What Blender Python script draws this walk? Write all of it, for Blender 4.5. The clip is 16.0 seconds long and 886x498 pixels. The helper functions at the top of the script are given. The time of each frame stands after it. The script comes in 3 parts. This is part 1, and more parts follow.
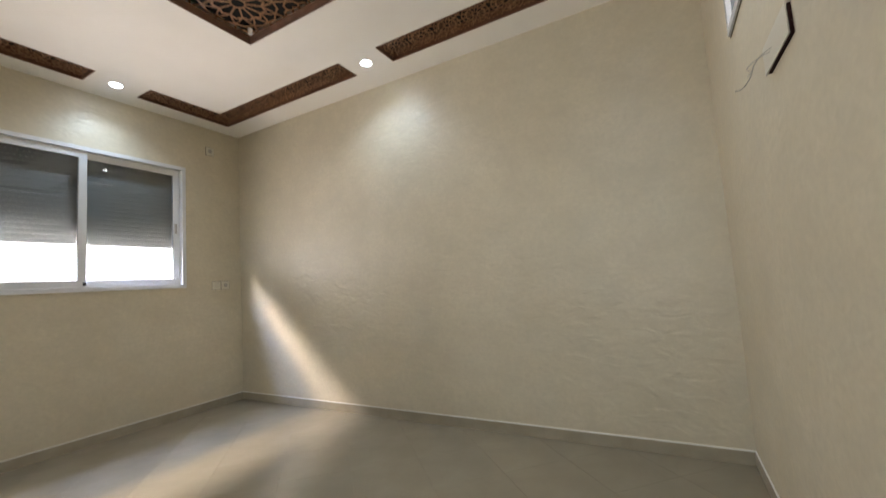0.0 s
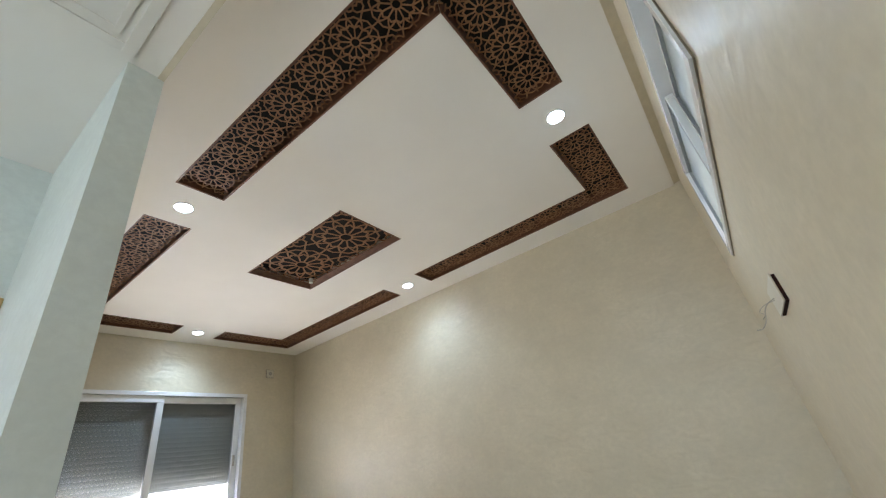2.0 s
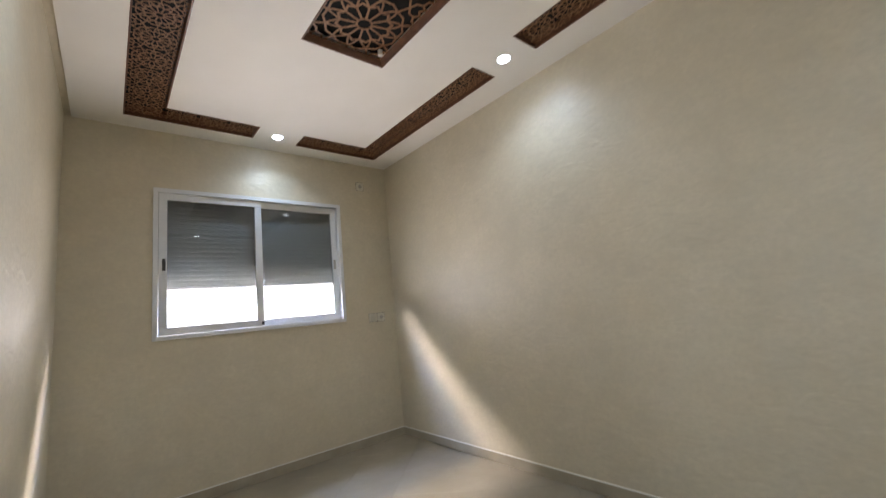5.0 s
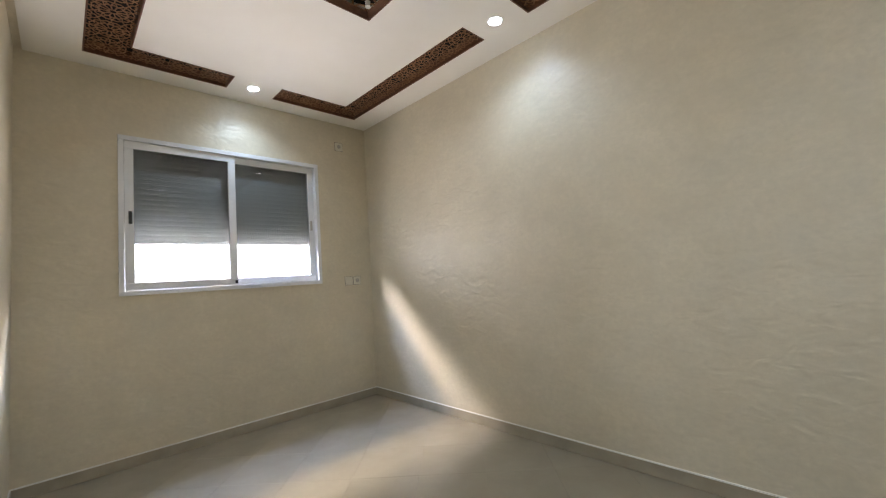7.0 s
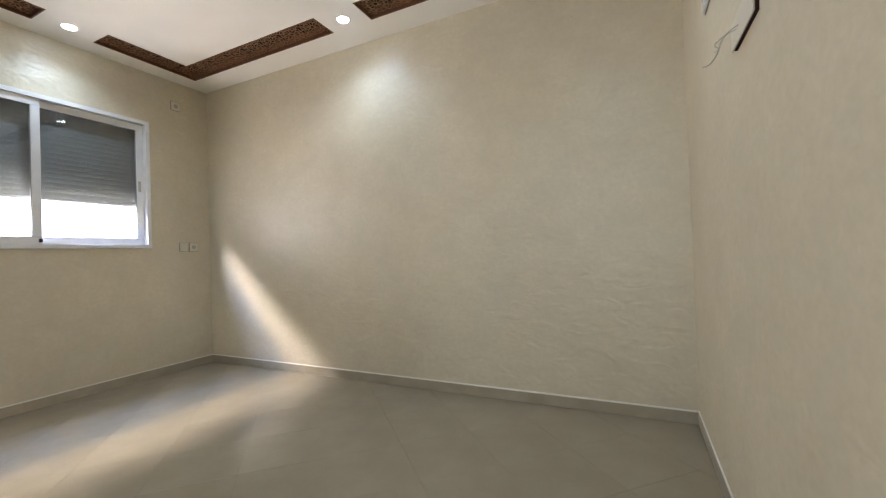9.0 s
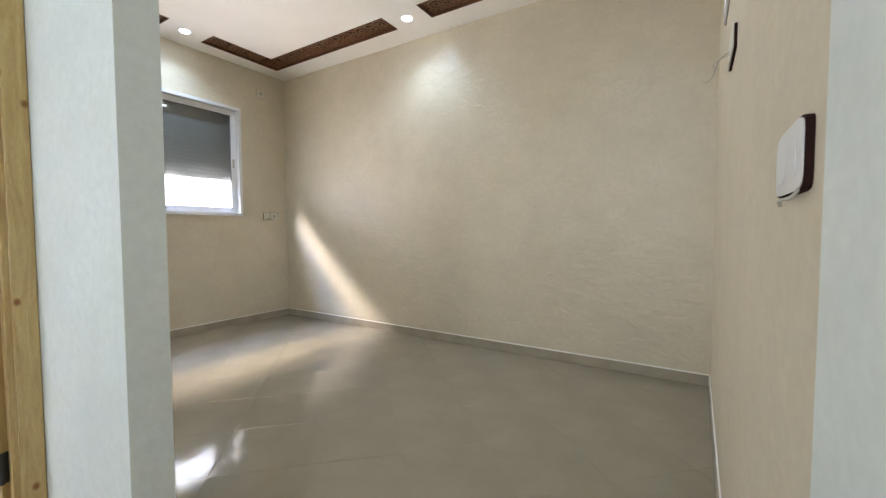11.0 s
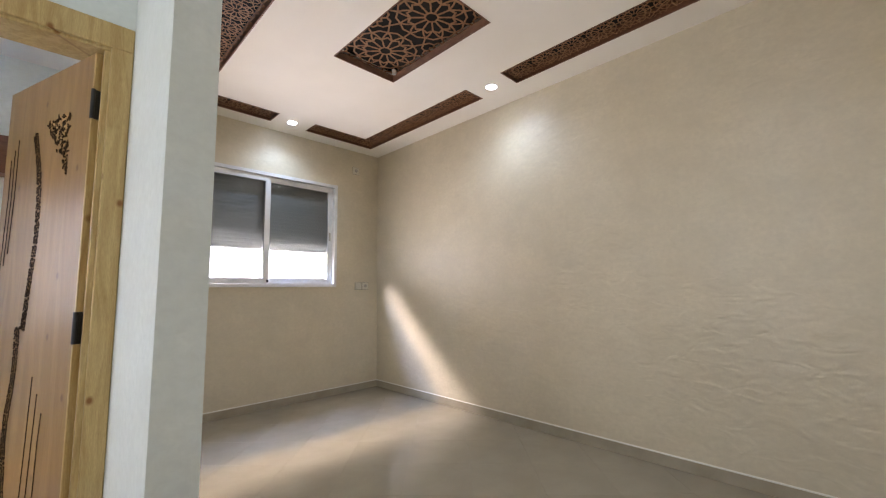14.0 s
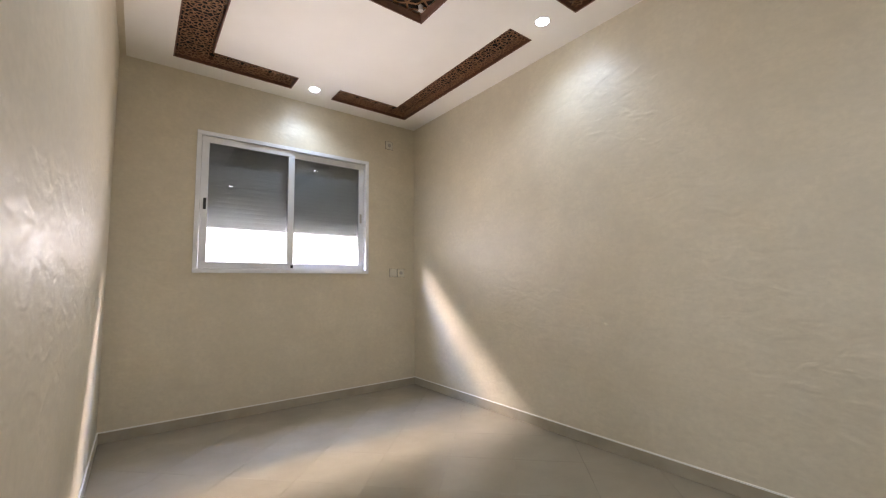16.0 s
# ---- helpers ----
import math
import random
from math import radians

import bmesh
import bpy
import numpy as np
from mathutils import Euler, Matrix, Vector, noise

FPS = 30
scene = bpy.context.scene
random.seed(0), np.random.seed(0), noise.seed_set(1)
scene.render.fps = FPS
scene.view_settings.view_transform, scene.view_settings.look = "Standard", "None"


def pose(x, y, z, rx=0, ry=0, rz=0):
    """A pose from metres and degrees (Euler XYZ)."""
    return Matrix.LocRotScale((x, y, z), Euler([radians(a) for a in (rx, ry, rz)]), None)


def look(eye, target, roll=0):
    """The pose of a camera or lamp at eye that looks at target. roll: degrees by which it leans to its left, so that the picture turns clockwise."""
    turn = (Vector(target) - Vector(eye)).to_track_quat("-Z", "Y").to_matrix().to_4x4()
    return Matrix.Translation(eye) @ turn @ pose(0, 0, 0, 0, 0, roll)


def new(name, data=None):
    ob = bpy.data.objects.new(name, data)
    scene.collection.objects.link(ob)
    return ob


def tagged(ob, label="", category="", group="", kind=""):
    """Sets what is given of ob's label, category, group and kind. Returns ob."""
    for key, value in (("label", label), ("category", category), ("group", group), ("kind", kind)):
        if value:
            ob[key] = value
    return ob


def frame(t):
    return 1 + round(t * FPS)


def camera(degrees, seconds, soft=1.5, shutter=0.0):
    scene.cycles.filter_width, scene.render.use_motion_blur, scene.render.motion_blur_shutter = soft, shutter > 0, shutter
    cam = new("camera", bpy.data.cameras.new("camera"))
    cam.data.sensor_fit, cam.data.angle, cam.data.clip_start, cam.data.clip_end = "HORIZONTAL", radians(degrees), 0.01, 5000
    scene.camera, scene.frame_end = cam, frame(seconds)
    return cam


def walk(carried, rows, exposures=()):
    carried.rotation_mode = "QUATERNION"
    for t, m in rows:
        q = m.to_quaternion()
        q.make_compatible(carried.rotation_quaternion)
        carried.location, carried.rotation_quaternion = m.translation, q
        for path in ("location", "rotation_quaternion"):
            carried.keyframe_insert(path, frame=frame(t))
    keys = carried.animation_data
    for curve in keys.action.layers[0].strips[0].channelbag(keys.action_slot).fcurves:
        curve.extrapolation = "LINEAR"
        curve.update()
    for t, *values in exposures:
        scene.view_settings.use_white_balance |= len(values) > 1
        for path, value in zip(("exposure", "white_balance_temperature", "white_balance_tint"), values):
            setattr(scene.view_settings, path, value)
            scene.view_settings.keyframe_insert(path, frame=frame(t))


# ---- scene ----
cam = camera(95.9, 16.0, soft=1.2, shutter=0.25)
PATH = [
    (0, (4.256, 0.326, 1.142), (3.295, 2.072, 1.311), -3.7),
    (0.5, (4.308, 0.219, 1.273), (3.37, 1.914, 1.772), -5.4),
    (1, (4.366, 0.139, 1.382), (3.46, 1.751, 2.143), -7.0),
    (1.5, (4.407, 0.114, 1.457), (3.501, 1.646, 2.369), -8.7),
    (2, (4.425, 0.156, 1.463), (3.48, 1.641, 2.413), -10.2),
    (2.5, (4.416, 0.224, 1.468), (3.407, 1.674, 2.405), -10.7),
    (3, (4.339, 0.306, 1.457), (3.309, 1.746, 2.387), -9.3),
    (3.5, (4.195, 0.395, 1.453), (3.143, 1.857, 2.323), -7.8),
    (4, (4.074, 0.475, 1.414), (2.911, 1.925, 2.153), -4.9),
    (4.5, (3.968, 0.566, 1.341), (2.623, 1.951, 1.864), -4.6),
    (5, (3.887, 0.719, 1.285), (2.379, 1.999, 1.583), -5.7),
    (5.2, (3.778, 0.739, 1.325), (2.228, 1.989, 1.516), -6.2),
    (7.3, (3.884, 0.625, 1.223), (2.509, 2.072, 1.354), -1.8),
    (7.5, (3.911, 0.573, 1.187), (2.615, 2.09, 1.331), -0.3),
    (8, (4.067, 0.456, 1.111), (2.978, 2.131, 1.199), 0.5),
    (8.5, (4.144, 0.38, 1.1), (3.258, 2.169, 1.21), -0.5),
    (9, (4.285, 0.315, 1.105), (3.418, 2.117, 1.13), -2.0),
    (9.5, (4.361, 0.219, 1.079), (3.418, 1.981, 1.007), -3.7),
    (9.7, (4.376, 0.201, 1.1), (3.4, 1.944, 1.003), -3.3),
    (11.8, (4.54, -0.22, 1.09), (3.453, 1.459, 1.089), 1.0),
    (12, (4.538, -0.213, 1.131), (3.441, 1.457, 1.221), -0.2),
    (12.5, (4.516, -0.142, 1.168), (3.417, 1.511, 1.416), -2.3),
    (13, (4.456, -0.03, 1.198), (3.316, 1.585, 1.503), -4.0),
    (13.5, (4.401, 0.085, 1.23), (3.085, 1.565, 1.513), -3.1),
    (14, (4.36, 0.15, 1.205), (2.941, 1.544, 1.41), -0.7),
    (14.5, (4.266, 0.209, 1.178), (2.929, 1.685, 1.36), 0.5),
    (15, (4.205, 0.311, 1.188), (2.836, 1.765, 1.301), 0.6),
    (15.5, (4.063, 0.491, 1.171), (2.525, 1.755, 1.362), -0.5),
    (16, (3.964, 0.628, 1.141), (2.378, 1.835, 1.315), -0.7),
]
walk(cam, [(t, look(eye, target, roll)) for t, eye, target, roll in PATH], [(0, 1.08, 7950, 23), (1, 1.00, 7600, 20), (2, 1.18, 7350, 19), (3.5, 1.20, 7350, 21), (4.5, 0.92, 7500, 24), (7.5, 1.12, 7600, 23), (8.5, 1.08, 7800, 25), (9.5, 1.42, 7550, 22), (12, 1.37, 7500, 25), (13.5, 1.28, 7800, 29), (16, 1.27, 7800, 29)])

# ---- plan, metres ----
LX = 4.605          # right wall
YB = 3.215          # long wall
YN, YS = 0.43, 0.325  # partition: room side, hall side
XP = 3.25           # free end of the partition
XD = 2.50           # hall end wall with the pine door
YH = -2.3           # hall far wall
H = 3.0             # room ceiling
HH = 2.77           # hall ceiling
CX, CY = 4.56, 0.472  # ceiling raft stops short of these two walls
SKIRT = 0.075

# ---- world and large lights ----
world = bpy.data.worlds.new("sky")
scene.world = world
world.use_nodes = True
wn = world.node_tree
sky = wn.nodes.new("ShaderNodeTexSky")
sky.sky_type = "NISHITA"
sky.sun_disc = False
sky.sun_elevation = radians(48)
sky.sun_rotation = radians(100)
wn.nodes["Background"].inputs["Strength"].default_value = 0.15
wn.links.new(sky.outputs["Color"], wn.nodes["Background"].inputs["Color"])


def lamp(name, kind, m, energy, color, **kw):
    data = bpy.data.lights.new(name, kind)
    data.energy, data.color = energy, color
    for k, v in kw.items():
        if k == "size":
            data.size = v
        if k == "size_y":
            data.size_y = v
        if k == "angle":
            data.angle = v
        if k == "spread":
            data.spread = v
        if k == "shape":
            data.shape = v
    ob = new(name, data)
    ob.matrix_world = m
    return ob


lamp("sun", "SUN", look((0, 0, 10), (-6, 1.0, 10 - 7.0)), 3.5, (1, 0.95, 0.87), angle=radians(0.5))
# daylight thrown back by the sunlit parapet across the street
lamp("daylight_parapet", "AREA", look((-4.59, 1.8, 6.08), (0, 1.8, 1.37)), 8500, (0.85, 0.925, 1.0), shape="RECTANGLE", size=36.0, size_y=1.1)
# sky light in the gap under the shutter
lamp("daylight_window", "AREA", look((-0.20, 1.8, 1.50), (1.0, 1.8, 2.3)), 10.8, (0.86, 0.93, 1.0), shape="RECTANGLE", size=1.5, size_y=0.26, spread=radians(128))
# blue sky over the street, above the parapet
lamp("daylight_sky", "AREA", look((-3.6, 1.8, 7.2), (0, 1.8, 1.35)), 11800, (0.36, 0.57, 1.0), shape="RECTANGLE", size=36.0, size_y=2.0)
# lamp standing in for the hall's daylight, in an unseen, added opening
lamp("daylight_hall", "AREA", look((3.75, YH + 0.06, 1.35), (3.85, 1, 3.2)), 12.6, (0.68, 0.87, 1.0), shape="RECTANGLE", size=0.36, size_y=1.9)

# ---- materials ----


def material(name, color, rough=0.5, metal=0.0, spec=0.5):
    m = bpy.data.materials.new(name)
    m.use_nodes = True
    b = m.node_tree.nodes["Principled BSDF"]
    b.inputs["Base Color"].default_value = (*color, 1)
    b.inputs["Roughness"].default_value = rough
    b.inputs["Metallic"].default_value = metal
    b.inputs["Specular IOR Level"].default_value = spec
    return m


def nd(m, kind, **inputs):
    n = m.node_tree.nodes.new(kind)
    for k, v in inputs.items():
        n.inputs[k.replace("_", " ")].default_value = v
    return n


def ln(m, a, b):
    m.node_tree.links.new(a, b)


def coords(m, scale=(1, 1, 1), kind="Object"):
    c = m.node_tree.nodes.new("ShaderNodeTexCoord")
    mp = m.node_tree.nodes.new("ShaderNodeMapping")
    mp.inputs["Scale"].default_value = scale
    ln(m, c.outputs[kind], mp.inputs["Vector"])
    return mp.outputs["Vector"]


def ramp(m, fac, stops):
    r = m.node_tree.nodes.new("ShaderNodeValToRGB")
    e = r.color_ramp.elements
    while len(e) < len(stops):
        e.new(0.5)
    for el, (p, c) in zip(e, stops):
        el.position, el.color = p, (*c, 1)
    ln(m, fac, r.inputs["Fac"])
    return r.outputs["Color"]


def noise_tex(m, vec, scale, detail=4, rough=0.55, distort=0.0):
    n = nd(m, "ShaderNodeTexNoise", Scale=scale, Detail=detail, Roughness=rough, Distortion=distort)
    ln(m, vec, n.inputs["Vector"])
    return n.outputs["Fac"]


def mixc(m, fac, a, b, mode="MIX"):
    n = m.node_tree.nodes.new("ShaderNodeMix")
    n.data_type, n.blend_type = "RGBA", mode
    for sock, v in ((n.inputs[0], fac), (n.inputs[6], a), (n.inputs[7], b)):
        if isinstance(v, (int, float)):
            sock.default_value = v
        elif isinstance(v, tuple):
            sock.default_value = (*v, 1)
        else:
            ln(m, v, sock)
    return n.outputs[2]


def bump(m, height, strength, distance=0.01, prev=None):
    n = nd(m, "ShaderNodeBump", Strength=strength, Distance=distance)
    ln(m, height, n.inputs["Height"])
    if prev:
        ln(m, prev, n.inputs["Normal"])
    return n.outputs["Normal"]


def shader(m):
    return m.node_tree.nodes["Principled BSDF"].inputs


def vary(m, lo, hi, vec, scale, detail=4, distort=0.0, p0=0.35, p1=0.65):
    ln(m, ramp(m, noise_tex(m, vec, scale, detail, 0.55, distort), [(p0, lo), (p1, hi)]), shader(m)["Base Color"])


def satin_plaster(name, lo, hi, rough, streak):
    m = material(name, lo, rough, spec=0.25)
    v = coords(m, (1, 1, 1.2))
    big = noise_tex(m, v, 1.6, 4, 0.6, 0.5)
    mid = noise_tex(m, coords(m, (1, 1, 1.4)), 8, 3, 0.5, 0.3)
    patch = noise_tex(m, v, 3.5, 5, 0.6, 0.2)
    c = mixc(m, ramp(m, big, [(0.3, (0, 0, 0)), (0.7, (1, 1, 1))]), lo, hi)
    c = mixc(m, ramp(m, patch, [(0.30, (0, 0, 0)), (0.72, (0.8, 0.8, 0.8))]), c, tuple(x * 0.90 for x in lo))
    c = mixc(m, ramp(m, mid, [(0.35, (0, 0, 0)), (0.75, (0.4, 0.4, 0.4))]), c, tuple(min(1, x * 1.05) for x in hi))
    fine = noise_tex(m, coords(m, (1, 1, 1.3)), 28, 4, 0.65, 0.4)
    c = mixc(m, ramp(m, fine, [(0.35, (0, 0, 0)), (0.70, (0.6, 0.6, 0.6))]), c, tuple(x * 0.88 for x in lo))
    ln(m, c, shader(m)["Base Color"])
    ln(m, ramp(m, mid, [(0.32, (rough - 0.09,) * 3), (0.68, (rough + 0.13,) * 3)]), shader(m)["Roughness"])
    shader(m)["Coat Weight"].default_value = 0.2 if streak > 0.1 else 0.08
    shader(m)["Coat IOR"].default_value = 3.2
    shader(m)["Coat Roughness"].default_value = rough - 0.23
    # trowel strokes: long low waves lying across, broken by finer ones
    stroke = noise_tex(m, coords(m, (1, 1, 1.9)), 6.5, 1, 0.45, 1.1)
    ridge = noise_tex(m, coords(m, (1, 1, 1.5)), 17, 1, 0.45, 0.9)
    n1 = bump(m, stroke, min(1, streak * 0.75), 0.010)
    n2 = bump(m, ridge, min(1, streak * 0.4), 0.003, n1)
    n3 = bump(m, noise_tex(m, coords(m), 110, 3), 0.03, 0.002, n2)
    ln(m, n3, shader(m)["Normal"])
    rip = bump(m, ridge, min(1, streak * 1.8), 0.005, bump(m, stroke, min(1, streak * 2.8), 0.022))
    ln(m, rip, shader(m)["Coat Normal"])
    return m


M_WALL = satin_plaster("beige_satin_stucco", (0.68, 0.60, 0.452), (0.74, 0.658, 0.508), 0.62, 0.22)
M_HALL = satin_plaster("white_hall_paint", (0.762, 0.82, 0.788), (0.808, 0.86, 0.83), 0.55, 0.06)
M_CEIL = material("white_ceiling_paint", (0.80, 0.77, 0.74), 0.7)
vary(M_CEIL, (0.87, 0.84, 0.785), (0.90, 0.87, 0.815), coords(M_CEIL), 2.2)
ln(M_CEIL, bump(M_CEIL, noise_tex(M_CEIL, coords(M_CEIL), 60), 0.05, 0.004), shader(M_CEIL)["Normal"])

M_TILE = material("greige_porcelain", (0.42, 0.385, 0.33), 0.28, spec=0.4)
_v = coords(M_TILE)
_i = nd(M_TILE, "ShaderNodeObjectInfo")
_big = noise_tex(M_TILE, _v, 3.0, 5, 0.6, 0.4)
_c = mixc(M_TILE, ramp(M_TILE, _big, [(0.3, (0, 0, 0)), (0.7, (1, 1, 1))]), (0.292, 0.246, 0.176), (0.338, 0.288, 0.211))
_c = mixc(M_TILE, ramp(M_TILE, noise_tex(M_TILE, _v, 160, 2), [(0.5, (0, 0, 0)), (0.75, (0.25, 0.25, 0.25))]), _c, (0.27, 0.235, 0.18))
_c = mixc(M_TILE, ramp(M_TILE, _i.outputs["Random"], [(0, (0, 0, 0)), (1, (0.05, 0.05, 0.05))]), _c, (0.40, 0.355, 0.285))
ln(M_TILE, _c, shader(M_TILE)["Base Color"])
ln(M_TILE, ramp(M_TILE, noise_tex(M_TILE, _v, 5, 4), [(0.3, (0.05,) * 3), (0.7, (0.13,) * 3)]), shader(M_TILE)["Roughness"])
ln(M_TILE, bump(M_TILE, noise_tex(M_TILE, _v, 25, 3), 0.04, 0.004), shader(M_TILE)["Normal"])
M_SKIRT = material("greige_skirting_tile", (0.40, 0.345, 0.26), 0.38)
vary(M_SKIRT, (0.37, 0.315, 0.232), (0.43, 0.372, 0.285), coords(M_SKIRT), 6, 5)
M_GROUT = material("grey_grout", (0.27, 0.245, 0.21), 0.85)
vary(M_GROUT, (0.275, 0.236, 0.175), (0.315, 0.272, 0.208), coords(M_GROUT), 30)
M_CAULK = material("white_skirting_joint", (0.86, 0.84, 0.79), 0.5)

M_MDF = material("brown_stained_mdf", (0.115, 0.048, 0.026), 0.42)
vary(M_MDF, (0.13, 0.052, 0.028), (0.19, 0.080, 0.043), coords(M_MDF, (6, 6, 30)), 3, 5)
M_LAT = material("brown_carved_lattice", (0.16, 0.078, 0.040), 0.5)
vary(M_LAT, (0.27, 0.122, 0.055), (0.38, 0.19, 0.092), coords(M_LAT), 25, 4)
M_VOID = material("black_backing_sheet", (0.012, 0.010, 0.009), 0.95)
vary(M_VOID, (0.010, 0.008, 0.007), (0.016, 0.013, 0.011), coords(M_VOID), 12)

M_ALU = material("white_lacquered_aluminium", (0.80, 0.81, 0.82), 0.16)
vary(M_ALU, (0.77, 0.78, 0.79), (0.83, 0.84, 0.85), coords(M_ALU), 5)
M_SHUT = material("grey_shutter_slat", (0.20, 0.205, 0.20), 0.5)
vary(M_SHUT, (0.168, 0.17, 0.172), (0.205, 0.207, 0.208), coords(M_SHUT, (1, 1, 8)), 9)
M_BLACK = material("black_plastic", (0.02, 0.02, 0.02), 0.45)
M_RUBBER = material("dark_gasket", (0.03, 0.03, 0.032), 0.7)
M_PLAST = material("cream_plastic", (0.70, 0.66, 0.56), 0.35)
M_WHITE = material("white_plastic", (0.78, 0.77, 0.76), 0.35)
M_GREY = material("grey_gasket", (0.25, 0.27, 0.28), 0.6)
M_UMBER = material("dark_brown_plastic", (0.030, 0.012, 0.010), 0.9, spec=0.1)
M_WIRE = material("grey_wire", (0.44, 0.41, 0.36), 0.5)
M_EDGE = material("dark_brown_edge", (0.20, 0.165, 0.12), 0.7)
M_STEEL = material("brushed_steel", (0.55, 0.55, 0.55), 0.35, 1.0)


def wood(name, lo, hi, knot, rough, grain):
    m = material(name, lo, rough, spec=0.25)
    v = coords(m, grain)
    w = noise_tex(m, v, 2.2, 3, 0.55, 1.4)
    fine = noise_tex(m, coords(m, tuple(g * 6 for g in grain)), 6, 4)
    c = mixc(m, ramp(m, w, [(0.35, (0, 0, 0)), (0.65, (1, 1, 1))]), lo, hi)
    c = mixc(m, ramp(m, fine, [(0.4, (0, 0, 0)), (0.7, (0.3, 0.3, 0.3))]), c, knot)
    vo = nd(m, "ShaderNodeTexVoronoi", Scale=6.5)
    vo.voronoi_dimensions = "2D"
    sp = nd(m, "ShaderNodeSeparateXYZ")
    ln(m, coords(m, (1, 1, 0.7)), sp.inputs[0])
    ad = nd(m, "ShaderNodeMath")
    ln(m, sp.outputs["X"], ad.inputs[0])
    ln(m, sp.outputs["Y"], ad.inputs[1])
    cb = nd(m, "ShaderNodeCombineXYZ")
    ln(m, ad.outputs[0], cb.inputs["X"])
    ln(m, sp.outputs["Z"], cb.inputs["Y"])
    ln(m, cb.outputs[0], vo.inputs["Vector"])
    few = nd(m, "ShaderNodeMath")
    few.operation = "MULTIPLY"
    ln(m, ramp(m, vo.outputs["Distance"], [(0.03, (1, 1, 1)), (0.085, (0, 0, 0))]), few.inputs[0])
    ln(m, ramp(m, vo.outputs["Color"], [(0.45, (0, 0, 0)), (0.58, (1, 1, 1))]), few.inputs[1])
    c = mixc(m, few.outputs[0], c, knot)
    ln(m, c, shader(m)["Base Color"])
    ln(m, bump(m, fine, 0.06, 0.003), shader(m)["Normal"])
    return m


M_PINE = wood("varnished_pine", (0.49, 0.33, 0.138), (0.63, 0.46, 0.215), (0.25, 0.105, 0.03), 0.3, (14, 14, 1.2))
M_DOOR = wood("varnished_door_veneer", (0.30, 0.162, 0.054), (0.385, 0.222, 0.082), (0.19, 0.095, 0.034), 0.32, (7, 7, 0.6))
M_CARVE = material("dark_carved_groove", (0.06, 0.032, 0.018), 0.6)

M_GLOW = bpy.data.materials.new("lit_led_lens")
M_GLOW.use_nodes = True
shader(M_GLOW)["Base Color"].default_value = (1, 1, 1, 1)
shader(M_GLOW)["Emission Color"].default_value = (0.55, 0.78, 1.0, 1)
shader(M_GLOW)["Emission Strength"].default_value = 26.0

M_GLASS = bpy.data.materials.new("window_glass")
M_GLASS.use_nodes = True
_t = M_GLASS.node_tree
_t.nodes.remove(_t.nodes["Principled BSDF"])
_tr = nd(M_GLASS, "ShaderNodeBsdfTransparent", Color=(0.95, 0.97, 0.96, 1))
_gl = nd(M_GLASS, "ShaderNodeBsdfGlossy", Roughness=0.02)
_fr = nd(M_GLASS, "ShaderNodeFresnel", IOR=1.5)
_mx = nd(M_GLASS, "ShaderNodeMixShader")
ln(M_GLASS, _fr.outputs[0], _mx.inputs[0])
ln(M_GLASS, _tr.outputs[0], _mx.inputs[1])
ln(M_GLASS, _gl.outputs[0], _mx.inputs[2])
ln(M_GLASS, _mx.outputs[0], _t.nodes["Material Output"].inputs["Surface"])
M_FROST = material("frosted_glass", (0.68, 0.74, 0.74), 0.12)
vary(M_FROST, (0.62, 0.68, 0.68), (0.74, 0.80, 0.80), coords(M_FROST), 2.5)

_tl = nd(M_FROST, "ShaderNodeBsdfTranslucent", Color=(0.80, 0.88, 0.90, 1))
_mx = nd(M_FROST, "ShaderNodeMixShader", Fac=0.28)
ln(M_FROST, M_FROST.node_tree.nodes["Principled BSDF"].outputs[0], _mx.inputs[1])
ln(M_FROST, _tl.outputs[0], _mx.inputs[2])
ln(M_FROST, _mx.outputs[0], M_FROST.node_tree.nodes["Material Output"].inputs["Surface"])

M_FACADE = material("white_rendered_facade", (0.78, 0.76, 0.72), 0.9)
vary(M_FACADE, (0.74, 0.72, 0.68), (0.80, 0.785, 0.75), coords(M_FACADE), 1.5, 6)
M_STREET = material("pale_concrete_ground", (0.45, 0.43, 0.40), 0.9)
vary(M_STREET, (0.38, 0.36, 0.33), (0.52, 0.50, 0.46), coords(M_STREET), 0.8, 6)

# daylight coming through the shutter's holes, put into a pale colour
M_PERF_LIGHT = material("painted_slot_daylight", (0.46, 0.46, 0.45), 0.6)
M_SLOT = material("pale_blue_grey_paint", (0.30, 0.34, 0.36), 0.8)
M_PINK = material("faded_pink_paint", (0.60, 0.45, 0.45), 0.8)

# ---- mesh helpers ----


def mesh_of(bm, name, mats):
    me = bpy.data.meshes.new(name)
    bmesh.ops.recalc_face_normals(bm, faces=bm.faces)
    bm.to_mesh(me)
    bm.free()
    for m in mats if isinstance(mats, (list, tuple)) else [mats]:
        me.materials.append(m)
    return me


def part(name, bm, mats, parent, label=""):
    ob = new(name, mesh_of(bm, name, mats))
    ob.parent = parent
    if label:
        ob["label"] = label
    return ob


def structure(name, bm, mats, label):
    return tagged(new(name, mesh_of(bm, name, mats)), label, name.rstrip("_0123456789").split("_")[0], kind="structure")


def thing(name, label, category, at=(0, 0, 0), group=""):
    ob = new(name)
    ob.location = at
    ob.empty_display_size = 0.1
    return tagged(ob, label, category, group)


